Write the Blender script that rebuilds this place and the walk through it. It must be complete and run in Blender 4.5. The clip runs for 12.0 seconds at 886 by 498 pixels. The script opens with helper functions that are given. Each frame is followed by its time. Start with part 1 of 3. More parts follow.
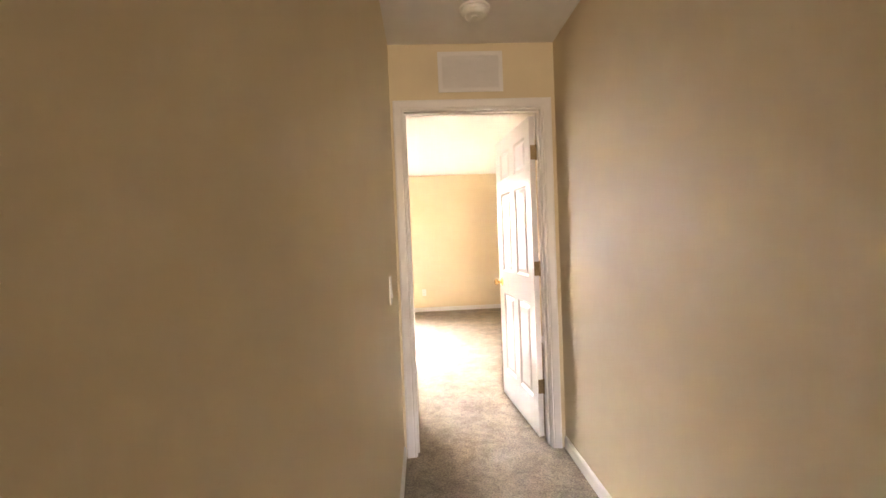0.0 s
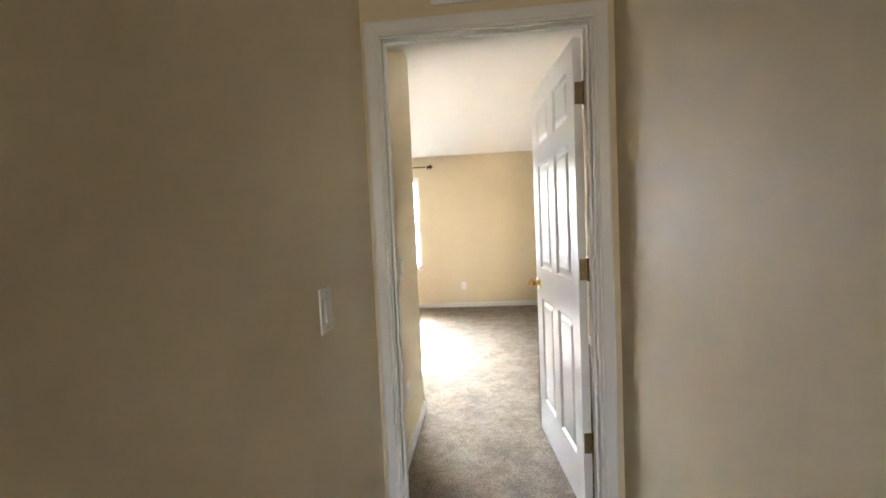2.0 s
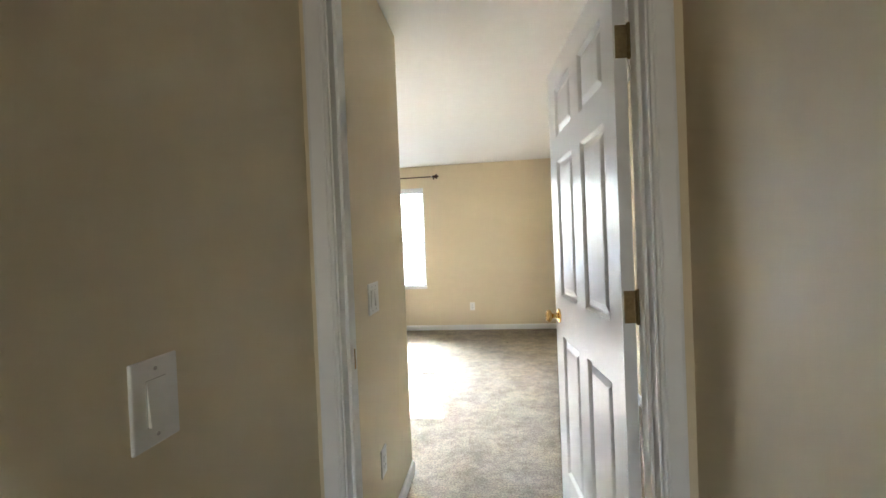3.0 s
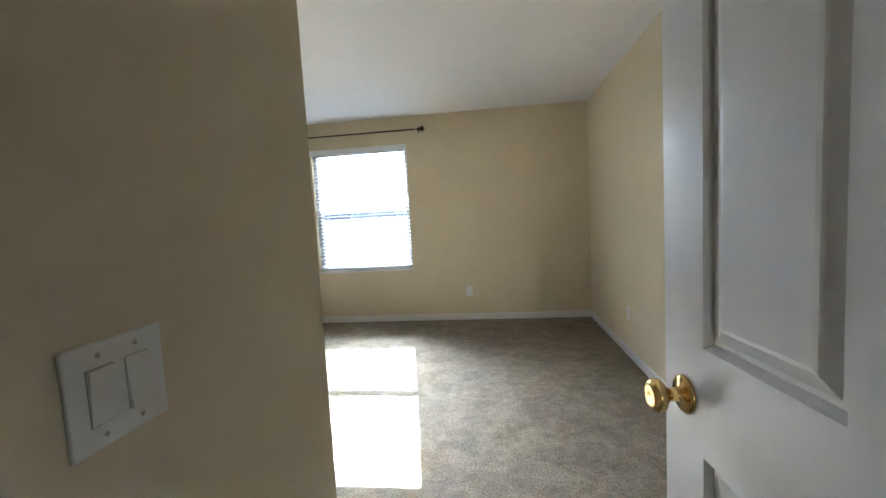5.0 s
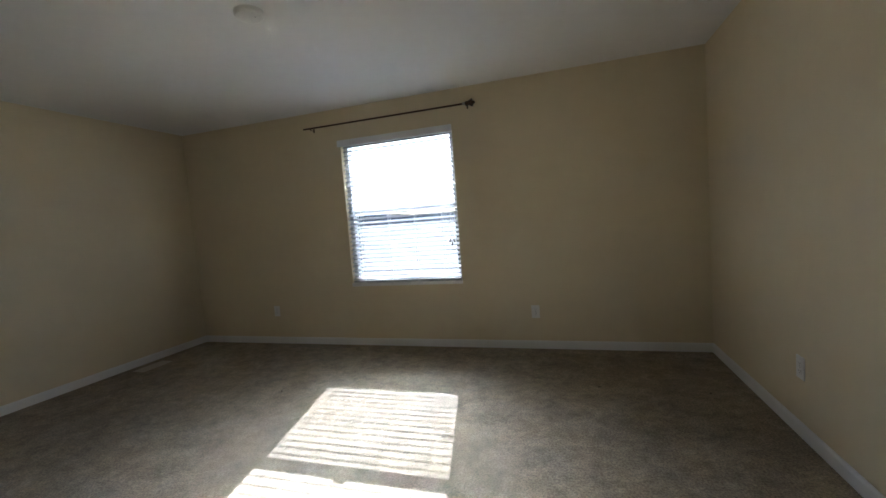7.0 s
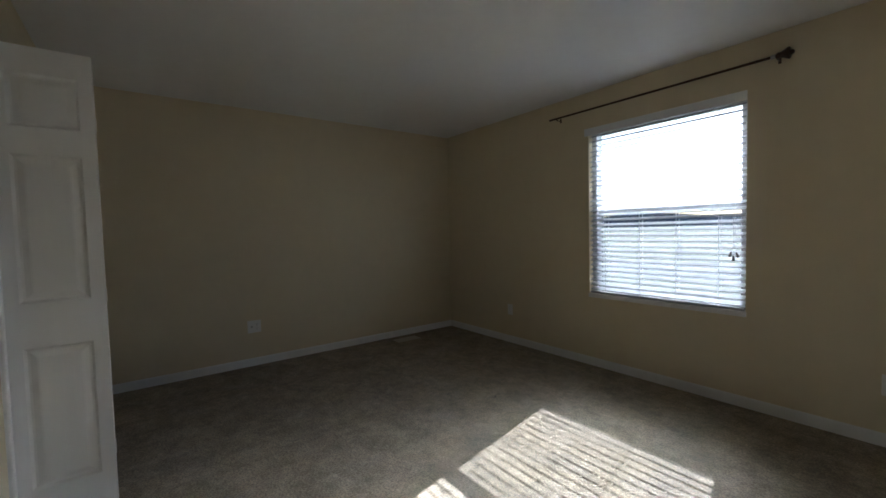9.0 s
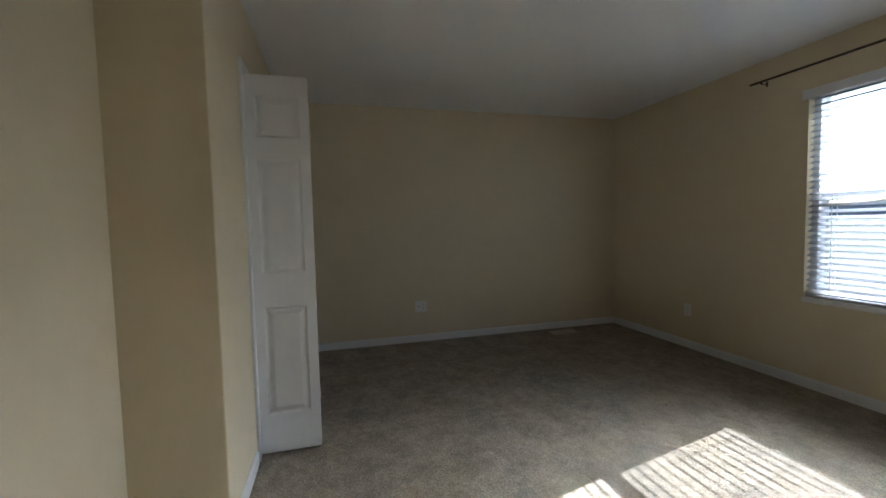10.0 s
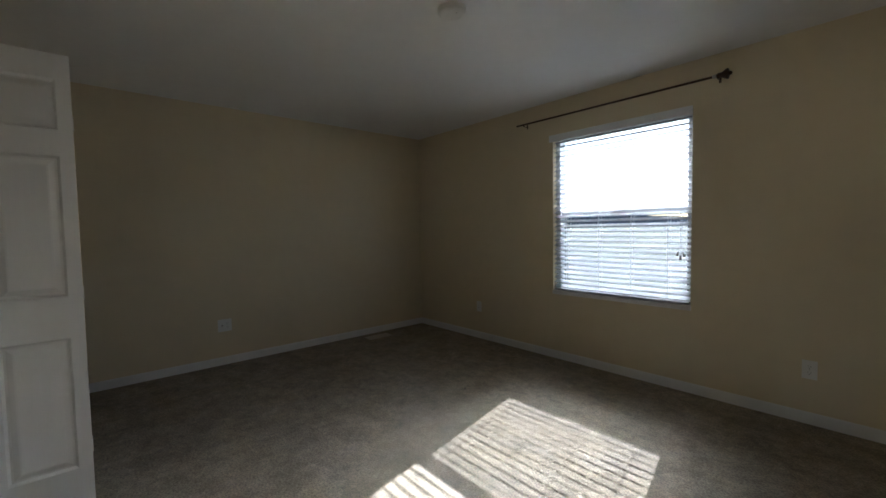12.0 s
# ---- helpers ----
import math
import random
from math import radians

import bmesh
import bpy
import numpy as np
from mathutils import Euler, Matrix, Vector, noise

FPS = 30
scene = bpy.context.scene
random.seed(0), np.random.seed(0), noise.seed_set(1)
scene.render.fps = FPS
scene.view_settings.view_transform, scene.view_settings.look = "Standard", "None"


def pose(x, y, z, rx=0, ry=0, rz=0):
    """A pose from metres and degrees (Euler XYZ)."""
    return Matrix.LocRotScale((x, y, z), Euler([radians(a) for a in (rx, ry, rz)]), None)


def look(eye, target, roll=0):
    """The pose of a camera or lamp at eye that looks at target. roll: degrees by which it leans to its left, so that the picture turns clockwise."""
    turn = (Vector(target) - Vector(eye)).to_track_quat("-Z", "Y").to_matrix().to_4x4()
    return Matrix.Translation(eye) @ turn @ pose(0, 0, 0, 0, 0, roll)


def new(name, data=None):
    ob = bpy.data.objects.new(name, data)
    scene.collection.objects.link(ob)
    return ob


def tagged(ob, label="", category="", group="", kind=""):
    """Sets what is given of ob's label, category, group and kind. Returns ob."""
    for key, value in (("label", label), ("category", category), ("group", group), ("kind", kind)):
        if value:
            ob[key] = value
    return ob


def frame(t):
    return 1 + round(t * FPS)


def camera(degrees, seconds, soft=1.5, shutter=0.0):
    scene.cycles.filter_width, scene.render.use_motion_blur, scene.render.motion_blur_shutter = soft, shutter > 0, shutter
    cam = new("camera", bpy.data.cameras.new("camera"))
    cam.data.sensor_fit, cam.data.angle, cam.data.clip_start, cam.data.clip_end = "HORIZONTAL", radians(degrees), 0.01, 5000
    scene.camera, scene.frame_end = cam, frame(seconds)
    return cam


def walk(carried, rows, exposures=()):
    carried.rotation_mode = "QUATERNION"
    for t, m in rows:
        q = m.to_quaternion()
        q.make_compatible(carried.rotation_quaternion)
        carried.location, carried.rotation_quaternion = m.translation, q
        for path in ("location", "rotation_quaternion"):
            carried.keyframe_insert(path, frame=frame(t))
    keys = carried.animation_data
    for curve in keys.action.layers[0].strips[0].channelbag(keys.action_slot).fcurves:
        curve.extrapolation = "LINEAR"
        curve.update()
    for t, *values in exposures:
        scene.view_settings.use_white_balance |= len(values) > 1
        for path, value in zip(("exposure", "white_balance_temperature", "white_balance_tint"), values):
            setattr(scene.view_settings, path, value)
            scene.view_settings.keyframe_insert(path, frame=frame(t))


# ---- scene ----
cam = camera(95.2, 12.0)
PATH = [
    (0, (0.098, -2.401, 1.295), (0.197, -0.404, 1.246), -2.3),
    (0.5, (0.159, -2.207, 1.312), (0.189, -0.209, 1.214), -3.0),
    (1, (0.297, -2.089, 1.275), (0.079, -0.108, 1.111), -2.0),
    (1.5, (0.354, -1.892, 1.269), (0.119, 0.089, 1.117), -2.0),
    (2, (0.384, -1.627, 1.284), (0.198, 0.361, 1.183), -2.6),
    (2.5, (0.435, -1.345, 1.288), (0.177, 0.638, 1.272), -2.5),
    (4.3, (0.449, -0.292, 1.252), (0.226, 1.694, 1.182), -1.9),
    (4.5, (0.441, -0.17, 1.271), (0.214, 1.816, 1.198), -2.6),
    (5, (0.414, 0.118, 1.259), (0.159, 2.095, 1.094), -3.2),
    (5.5, (0.44, 0.402, 1.235), (-0.001, 2.352, 1.176), -3.4),
    (6, (0.417, 0.672, 1.232), (-0.046, 2.617, 1.172), -3.9),
    (6.5, (0.406, 0.928, 1.231), (-0.118, 2.854, 1.103), -4.7),
    (8.5, (0.411, 1.636, 1.262), (-0.788, 3.235, 1.197), -0.4),
    (9, (0.367, 1.649, 1.251), (-1.232, 2.847, 1.16), -1.4),
    (9.5, (0.365, 1.642, 1.234), (-1.456, 2.461, 1.124), -0.8),
    (10, (0.364, 1.625, 1.23), (-1.564, 2.145, 1.113), -1.3),
    (10.5, (0.36, 1.607, 1.25), (-1.601, 1.975, 1.125), -1.8),
    (11, (0.369, 1.618, 1.263), (-1.531, 2.233, 1.154), -1.0),
    (11.5, (0.427, 1.612, 1.268), (-1.282, 2.648, 1.198), -2.0),
    (12, (0.454, 1.544, 1.259), (-1.048, 2.862, 1.16), -1.0),
]
EXPOSURES = [(0.0, 6.28, 6700, 26), (1.0, 5.82, 6080, 18), (1.5, 5.68, 5850, 16), (2.7, 5.35, 5450, 11), (4.5, 4.5, 5130, 8), (5.5, 3.7, 5230, 9), (6.5, 3.08, 5360, 10), (8.5, 2.45, 5380, 10), (9.5, 2.1, 5350, 9), (10.5, 3.3, 5330, 11), (11.2, 3.35, 5380, 10), (12.0, 2.22, 5400, 10)]
walk(cam, [(t, look(eye, target, roll)) for t, eye, target, roll in PATH], EXPOSURES)

# ---- world, sun and daylight ----
SUN_DIR = Vector((-0.21, 1.0, 0.653)).normalized()      # towards the sun, through the bedroom window
world = bpy.data.worlds.new("world")
scene.world = world
world.use_nodes = True
wn = world.node_tree
sky = wn.nodes.new("ShaderNodeTexSky")
sky.sky_type = "NISHITA"
sky.sun_disc = False
sky.sun_elevation = math.asin(SUN_DIR.z)
sky.sun_rotation = math.atan2(SUN_DIR.x, SUN_DIR.y)
sky.dust_density = 1.0
wn.links.new(sky.outputs[0], wn.nodes["Background"].inputs[0])
wn.nodes["Background"].inputs[1].default_value = 0.075

sun = new("sun", bpy.data.lights.new("sun", "SUN"))
sun.data.energy, sun.data.angle, sun.data.color = 4.9, radians(0.3), (1.0, 0.98, 0.955)
sun.matrix_world = look(SUN_DIR * 30, (0, 0, 0))


# added fill lamp for the hall, in an unseen, invented opening at its far end
lamp = new("hall_fill_light", bpy.data.lights.new("hall_fill_light", "AREA"))
lamp.data.shape, lamp.data.size, lamp.data.size_y = "RECTANGLE", 0.60, 1.58
lamp.data.energy, lamp.data.color = 0.27, (1.0, 0.77, 0.52)
lamp.data.spread = radians(60)
lamp.matrix_world = look((0.425, -8.53, 1.2), (0.425, 0.0, 1.2))

# ---- materials ----
def material(name, color, rough=0.5, metal=0.0, spec=0.5, vary=0.06, grain=40.0, patch=2.0, bump=0.0, bump_scale=200.0,
             stretch=(1, 1, 1), distance=0.002, dark=None, voronoi=0.0):
    """A procedural surface: base colour varied at two scales, and fine relief."""
    m = bpy.data.materials.new(name)
    m.use_nodes = True
    nt = m.node_tree
    b = nt.nodes["Principled BSDF"]
    b.inputs["Roughness"].default_value = rough
    b.inputs["Metallic"].default_value = metal
    b.inputs["Specular IOR Level"].default_value = spec
    co = nt.nodes.new("ShaderNodeTexCoord")
    mp = nt.nodes.new("ShaderNodeMapping")
    mp.inputs["Scale"].default_value = stretch
    nt.links.new(co.outputs["Object"], mp.inputs["Vector"])
    big, fine = nt.nodes.new("ShaderNodeTexNoise"), nt.nodes.new("ShaderNodeTexNoise")
    big.inputs["Scale"].default_value, big.inputs["Detail"].default_value = patch, 4
    fine.inputs["Scale"].default_value, fine.inputs["Detail"].default_value = grain, 5
    for n in (big, fine):
        nt.links.new(mp.outputs[0], n.inputs["Vector"])
    add = nt.nodes.new("ShaderNodeMath")
    add.operation = "ADD"
    nt.links.new(big.outputs["Fac"], add.inputs[0])
    nt.links.new(fine.outputs["Fac"], add.inputs[1])
    span = nt.nodes.new("ShaderNodeMapRange")
    span.inputs["From Min"].default_value, span.inputs["From Max"].default_value = 0.65, 1.35
    nt.links.new(add.outputs[0], span.inputs["Value"])
    mix = nt.nodes.new("ShaderNodeMix")
    mix.data_type = "RGBA"
    low = dark or [c * (1 - vary) for c in color]
    mix.inputs["A"].default_value = (*low, 1)
    mix.inputs["B"].default_value = (*[min(1, c * (1 + vary)) for c in color], 1)
    nt.links.new(span.outputs[0], mix.inputs["Factor"])
    nt.links.new(mix.outputs["Result"], b.inputs["Base Color"])
    if bump:
        t = nt.nodes.new("ShaderNodeTexNoise")
        t.inputs["Scale"].default_value, t.inputs["Detail"].default_value = bump_scale, 3
        nt.links.new(mp.outputs[0], t.inputs["Vector"])
        height = t.outputs["Fac"]
        if voronoi:
            v = nt.nodes.new("ShaderNodeTexVoronoi")
            v.inputs["Scale"].default_value = voronoi
            nt.links.new(mp.outputs[0], v.inputs["Vector"])
            s = nt.nodes.new("ShaderNodeMath")
            s.operation = "SUBTRACT"
            nt.links.new(t.outputs["Fac"], s.inputs[0])
            nt.links.new(v.outputs["Distance"], s.inputs[1])
            height = s.outputs[0]
        bp = nt.nodes.new("ShaderNodeBump")
        bp.inputs["Strength"].default_value, bp.inputs["Distance"].default_value = bump, distance
        nt.links.new(height, bp.inputs["Height"])
        nt.links.new(bp.outputs[0], b.inputs["Normal"])
    return m


PAINT = material("beige_wall_paint", (0.69, 0.60, 0.42), 0.56, spec=0.32, vary=0.025, grain=9, patch=0.8, bump=0.12, bump_scale=230, distance=0.001)
CEILING = material("white_ceiling_texture", (0.80, 0.79, 0.77), 0.8, spec=0.2, vary=0.02, grain=14, patch=1.0, bump=0.25, bump_scale=70, distance=0.0025)
TRIM = material("white_trim_paint", (0.78, 0.775, 0.76), 0.42, vary=0.02, grain=25, patch=3)
DOOR = material("white_moulded_door", (0.79, 0.79, 0.79), 0.33, vary=0.02, grain=30, patch=3, bump=0.22, bump_scale=120, stretch=(1, 1, 0.06), distance=0.001)
PLASTIC = material("white_plastic", (0.80, 0.79, 0.76), 0.35, vary=0.015, grain=20, patch=3)
# white slats coloured grey: their backlit shade is put into the base colour
SLAT = material("shaded_blind_slat", (0.39, 0.40, 0.41), 0.9, spec=0.08, vary=0.02, grain=30, patch=4)
VINYL = material("white_window_vinyl", (0.80, 0.81, 0.82), 0.4, vary=0.02, grain=20, patch=3)
BRASS = material("polished_brass", (0.80, 0.56, 0.22), 0.18, metal=1.0, vary=0.06, grain=60, patch=12)
HINGE = material("aged_brass_hinge", (0.30, 0.23, 0.12), 0.4, metal=1.0, vary=0.2, grain=90, patch=20)
BRONZE = material("dark_bronze", (0.060, 0.030, 0.020), 0.4, metal=0.3, vary=0.2, grain=90, patch=20)
SCREW = material("steel_screw", (0.45, 0.44, 0.42), 0.4, metal=1.0, vary=0.1)
SHADOWED = material("grey_gap_shade", (0.38, 0.37, 0.35), 0.6, vary=0.05)
# near-black that stands in for shade inside holes: outlet slots, register depth
SLOT = material("slot_shade", (0.02, 0.02, 0.02), 0.7, vary=0.1)
GREY = material("grey_plastic_tassel", (0.20, 0.18, 0.16), 0.5, vary=0.1)
CORD = material("white_cord", (0.72, 0.72, 0.70), 0.8, vary=0.05, grain=300)
DEBRIS = material("dark_leaf_scrap", (0.10, 0.085, 0.06), 0.8, vary=0.3)
REGISTER = material("beige_metal_register", (0.50, 0.44, 0.34), 0.5, vary=0.04)
GRASS = material("dry_lawn", (0.085, 0.095, 0.045), 0.9, dark=(0.055, 0.065, 0.028), vary=0.15, grain=12, patch=0.15, bump=0.5, bump_scale=40, distance=0.03)
ROAD = material("pale_road", (0.10, 0.10, 0.105), 0.9, vary=0.1, grain=20, patch=0.3)
# the hills' distance haze is put into their blue base colour
HILL = material("haze_tinted_hills", (0.06, 0.085, 0.12), 0.95, vary=0.15, grain=0.05, patch=0.01)
MESH = material("grey_insect_screen", (0.10, 0.10, 0.105), 0.7, vary=0.05)
mt = MESH.node_tree
weave, clear = mt.nodes.new("ShaderNodeMixShader"), mt.nodes.new("ShaderNodeBsdfTransparent")
weave.inputs[0].default_value = 0.32      # share of each of the two faces that the wires cover
mt.links.new(clear.outputs[0], weave.inputs[1])
mt.links.new(mt.nodes["Principled BSDF"].outputs[0], weave.inputs[2])
mt.links.new(weave.outputs[0], mt.nodes["Material Output"].inputs["Surface"])

def carpet_material():
    """Cut pile: speckled yarn, soft brushed patches and a deep fine relief."""
    m = bpy.data.materials.new("beige_carpet")
    m.use_nodes = True
    nt = m.node_tree
    b = nt.nodes["Principled BSDF"]
    b.inputs["Roughness"].default_value = 0.95
    b.inputs["Specular IOR Level"].default_value = 0.05
    b.inputs["Sheen Weight"].default_value = 0.15
    co = nt.nodes.new("ShaderNodeTexCoord")

    def tex(scale, detail, rough=0.6, bend=0.0):
        n = nt.nodes.new("ShaderNodeTexNoise")
        n.inputs["Scale"].default_value, n.inputs["Detail"].default_value = scale, detail
        n.inputs["Roughness"].default_value, n.inputs["Distortion"].default_value = rough, bend
        nt.links.new(co.outputs["Object"], n.inputs["Vector"])
        return n.outputs["Fac"]

    def ramp(fac, lo, hi, a, z):
        r = nt.nodes.new("ShaderNodeMapRange")
        for key, value in (("From Min", lo), ("From Max", hi), ("To Min", a), ("To Max", z)):
            r.inputs[key].default_value = value
        nt.links.new(fac, r.inputs["Value"])
        return r.outputs[0]

    def times(a, c):
        n = nt.nodes.new("ShaderNodeMath")
        n.operation = "MULTIPLY"
        nt.links.new(a, n.inputs[0])
        nt.links.new(c, n.inputs[1])
        return n.outputs[0]

    yarn = tex(95, 3, 0.75)
    clump = tex(22, 4, 0.75, 0.2)
    brushed = tex(5.5, 5, 0.68, 0.3)
    shade = times(times(ramp(yarn, 0.36, 0.64, 0.58, 1.24), ramp(clump, 0.34, 0.66, 0.82, 1.14)), ramp(brushed, 0.36, 0.64, 0.76, 1.18))
    mix = nt.nodes.new("ShaderNodeMix")
    mix.data_type = "RGBA"
    mix.inputs["A"].default_value = (0.325, 0.266, 0.181, 1)
    mix.inputs["B"].default_value = (0.302, 0.256, 0.191, 1)
    nt.links.new(ramp(tex(2.6, 4, 0.6, 1.0), 0.35, 0.65, 0.0, 1.0), mix.inputs["Factor"])
    tone = nt.nodes.new("ShaderNodeVectorMath")
    tone.operation = "SCALE"
    nt.links.new(mix.outputs["Result"], tone.inputs[0])
    nt.links.new(shade, tone.inputs["Scale"])
    nt.links.new(tone.outputs[0], b.inputs["Base Color"])
    bp = nt.nodes.new("ShaderNodeBump")
    bp.inputs["Strength"].default_value, bp.inputs["Distance"].default_value = 0.3, 0.005
    nt.links.new(yarn, bp.inputs["Height"])
    nt.links.new(bp.outputs[0], b.inputs["Normal"])
    return m


CARPET = carpet_material()
GLASS = bpy.data.materials.new("window_glass")
GLASS.use_nodes = True
gb = GLASS.node_tree.nodes["Principled BSDF"]
gb.inputs["Base Color"].default_value = (0.97, 0.99, 0.98, 1)
gb.inputs["Roughness"].default_value = 0.0
gb.inputs["IOR"].default_value = 1.45
gb.inputs["Transmission Weight"].default_value = 1.0


# ---- building tools ----
def mesh_of(name, verts, faces, mat, smooth=False):
    me = bpy.data.meshes.new(name)
    me.from_pydata([tuple(v) for v in verts], [], faces)
    me.materials.append(mat)
    me.update()
    if smooth:
        me.polygons.foreach_set("use_smooth", [True] * len(me.polygons))
    return me


def join(ob, parent):
    if parent is not None:
        ob.parent = parent
    return ob


def part(name, bm, mat, parent=None, label="", smooth=False):
    """Links a bmesh as one mesh object under a thing or a part."""
    bmesh.ops.recalc_face_normals(bm, faces=bm.faces)
    me = bpy.data.meshes.new(name)
    bm.to_mesh(me)
    bm.free()
    me.materials.append(mat)
    if smooth:
        me.polygons.foreach_set("use_smooth", [True] * len(me.polygons))
    ob = join(new(name, me), parent)
    return tagged(ob, label)


def thing(name, label, category, group="", kind="", m=None):
    ob = new(name)
    ob.empty_display_size = 0.1
    if m is not None:
        ob.matrix_world = m
    return tagged(ob, label, category, group, kind)


def add_box(bm, lo, hi, bevel=0.0, segments=2, upright=False):
    """A box between two corners, with rounded edges (or upright edges alone)."""
    c = [(a + b) / 2 for a, b in zip(lo, hi)]
    d = [b - a for a, b in zip(lo, hi)]
    made = bmesh.ops.create_cube(bm, size=1, matrix=Matrix.Translation(c) @ Matrix.Diagonal((*d, 1)))
    if bevel:
        es = {e for v in made["verts"] for e in v.link_edges}
        if upright:
            es = [e for e in es if abs(e.verts[0].co.z - e.verts[1].co.z) > 0.5 * d[2]]
        bmesh.ops.bevel(bm, geom=list(es), offset=bevel, segments=segments, affect="EDGES", profile=0.5)
    return bm


def boxes(*pairs, bevel=0.0, segments=2, upright=False):
    bm = bmesh.new()
    for lo, hi in pairs:
        add_box(bm, lo, hi, bevel, segments, upright)
    return bm


def lathe(profile, m, steps=24):
    """A turned shape: (along, radius) pairs round the axis +x of m."""
    bm = bmesh.new()
    rings = []
    for a, r in profile:
        rings.append([bm.verts.new(m @ Vector((a, r * math.cos(2 * math.pi * k / steps), r * math.sin(2 * math.pi * k / steps)))) for k in range(steps)])
    for p, q in zip(rings, rings[1:]):
        for k in range(steps):
            bm.faces.new((p[k], p[(k + 1) % steps], q[(k + 1) % steps], q[k]))
    bm.faces.new(rings[0])
    bm.faces.new(rings[-1])
    return bm


def structure(name, bm, mat, label, category):
    return tagged(part(name, bm, mat), label, category, kind="structure")


# ---- plan ----
H = 2.44                        # ceiling
HALL_L, HALL_R, HALL_S = -0.061, 0.920, -8.5  # hall walls and far end
ROOM_L, ROOM_R, ROOM_N = -3.81, 1.495, 4.888
ENTRY_END = 1.157                # end of the wall beside the bedroom's entry
CLOSET_Y, CLOSET_X = 1.195, -1.335
NOOK_Y = 0.855
T = 0.115
DOOR_X0, DOOR_X1, DOOR_H = 0.018, 0.832, 2.05
WIN_X0, WIN_X1, WIN_Z0, WIN_Z1 = -1.757, -0.578, 0.652, 2.112

def corner_wall(plan, rounded, radius=0.006):
    """An upright wall on a plan outline, with one rounded corner."""
    bm = bmesh.new()
    n = len(plan)
    lo, hi = [bm.verts.new((x, y, 0)) for x, y in plan], [bm.verts.new((x, y, H)) for x, y in plan]
    bm.faces.new(lo), bm.faces.new(hi)
    for k in range(n):
        bm.faces.new((lo[k], lo[(k + 1) % n], hi[(k + 1) % n], hi[k]))
    edge = [e for e in bm.edges if lo[rounded] in e.verts and hi[rounded] in e.verts]
    bmesh.ops.bevel(bm, geom=edge, offset=radius, segments=4, affect="EDGES", profile=0.5)
    return bm


# ---- floor, ceiling, walls ----
structure("floor", boxes(((-3.95, HALL_S - 0.12, -0.12), (1.66, 5.16, 0.0))), CARPET, "beige cut-pile carpet with soft mottled brushing", "carpet")
structure("ceiling", boxes(((-3.95, HALL_S - 0.12, H), (1.66, 5.16, H + 0.15))), CEILING, "flat white ceiling with a fine sprayed texture", "ceiling")
structure("wall_entry", boxes(((HALL_L - T, HALL_S, 0), (HALL_L, ENTRY_END, H)), bevel=0.006, segments=3, upright=True), PAINT,
          "beige painted wall running from the hall into the bedroom", "wall")
structure("wall_hall_east", boxes(((HALL_R, HALL_S, 0), (HALL_R + T, 0, H))), PAINT, "beige painted hall wall with a soft sheen", "wall")
structure("wall_door", boxes(((HALL_L, 0, 0), (DOOR_X0 - 0.018, T, H)), ((DOOR_X1 + 0.018, 0, 0), (ROOM_R, T, H)),
                             ((DOOR_X0 - 0.018, 0, DOOR_H + 0.018), (DOOR_X1 + 0.018, T, H))), PAINT, "beige painted wall around the bedroom doorway", "wall")
structure("wall_east", boxes(((ROOM_R, 0.0, 0), (ROOM_R + T, ROOM_N, H))), PAINT, "beige painted bedroom wall", "wall")
structure("wall_west", boxes(((ROOM_L - T, 0.45, 0), (ROOM_L, ROOM_N, H))), PAINT, "beige painted bedroom wall", "wall")
N0, N1 = ROOM_N, ROOM_N + 0.15
structure("wall_north", boxes(((ROOM_L - T, N0, 0), (WIN_X0, N1, H)), ((WIN_X1, N0, 0), (ROOM_R + T, N1, H)),
                              ((WIN_X0, N0, 0), (WIN_X1, N1, WIN_Z0)), ((WIN_X0, N0, WIN_Z1), (WIN_X1, N1, H))), PAINT,
          "beige painted bedroom wall with a drywall-wrapped window opening", "wall")
CL0, CL1, CLH = -3.12, -1.935, 2.055
structure("wall_closet_end", corner_wall([(CL1, CLOSET_Y), (CL1, CLOSET_Y - T), (CLOSET_X - T, CLOSET_Y - T), (CLOSET_X - T, 0.45), (CLOSET_X, 0.45), (CLOSET_X, CLOSET_Y)], 5), PAINT,
          "beige painted wall beside the closet, with a rounded corner", "wall")
structure("wall_closet", boxes(((ROOM_L, CLOSET_Y - T, 0), (CL0, CLOSET_Y, H)), ((CL0, CLOSET_Y - T, CLH), (CL1, CLOSET_Y, H))), PAINT,
          "beige painted wall over the closet opening", "wall")
structure("wall_closet_back", boxes(((ROOM_L, 0.45, 0), (CLOSET_X - T, 0.55, H))), PAINT, "beige painted back wall of the closet", "wall")
structure("wall_nook", boxes(((CLOSET_X, NOOK_Y - T, 0), (HALL_L - T, NOOK_Y, H))), PAINT, "beige painted wall of the shallow nook", "wall")
# unseen end wall, added with an opening that holds the hall's fill lamp
structure("wall_hall_end", boxes(((HALL_L - T, HALL_S - 0.12, 0), (0.11, HALL_S, H)), ((0.74, HALL_S - 0.12, 0), (HALL_R + T, HALL_S, H)),
                                 ((0.11, HALL_S - 0.12, 0), (0.74, HALL_S, 0.4)), ((0.11, HALL_S - 0.12, 2.0), (0.74, HALL_S, H))), PAINT, "unseen beige end wall of the hall, open for the fill lamp", "wall")


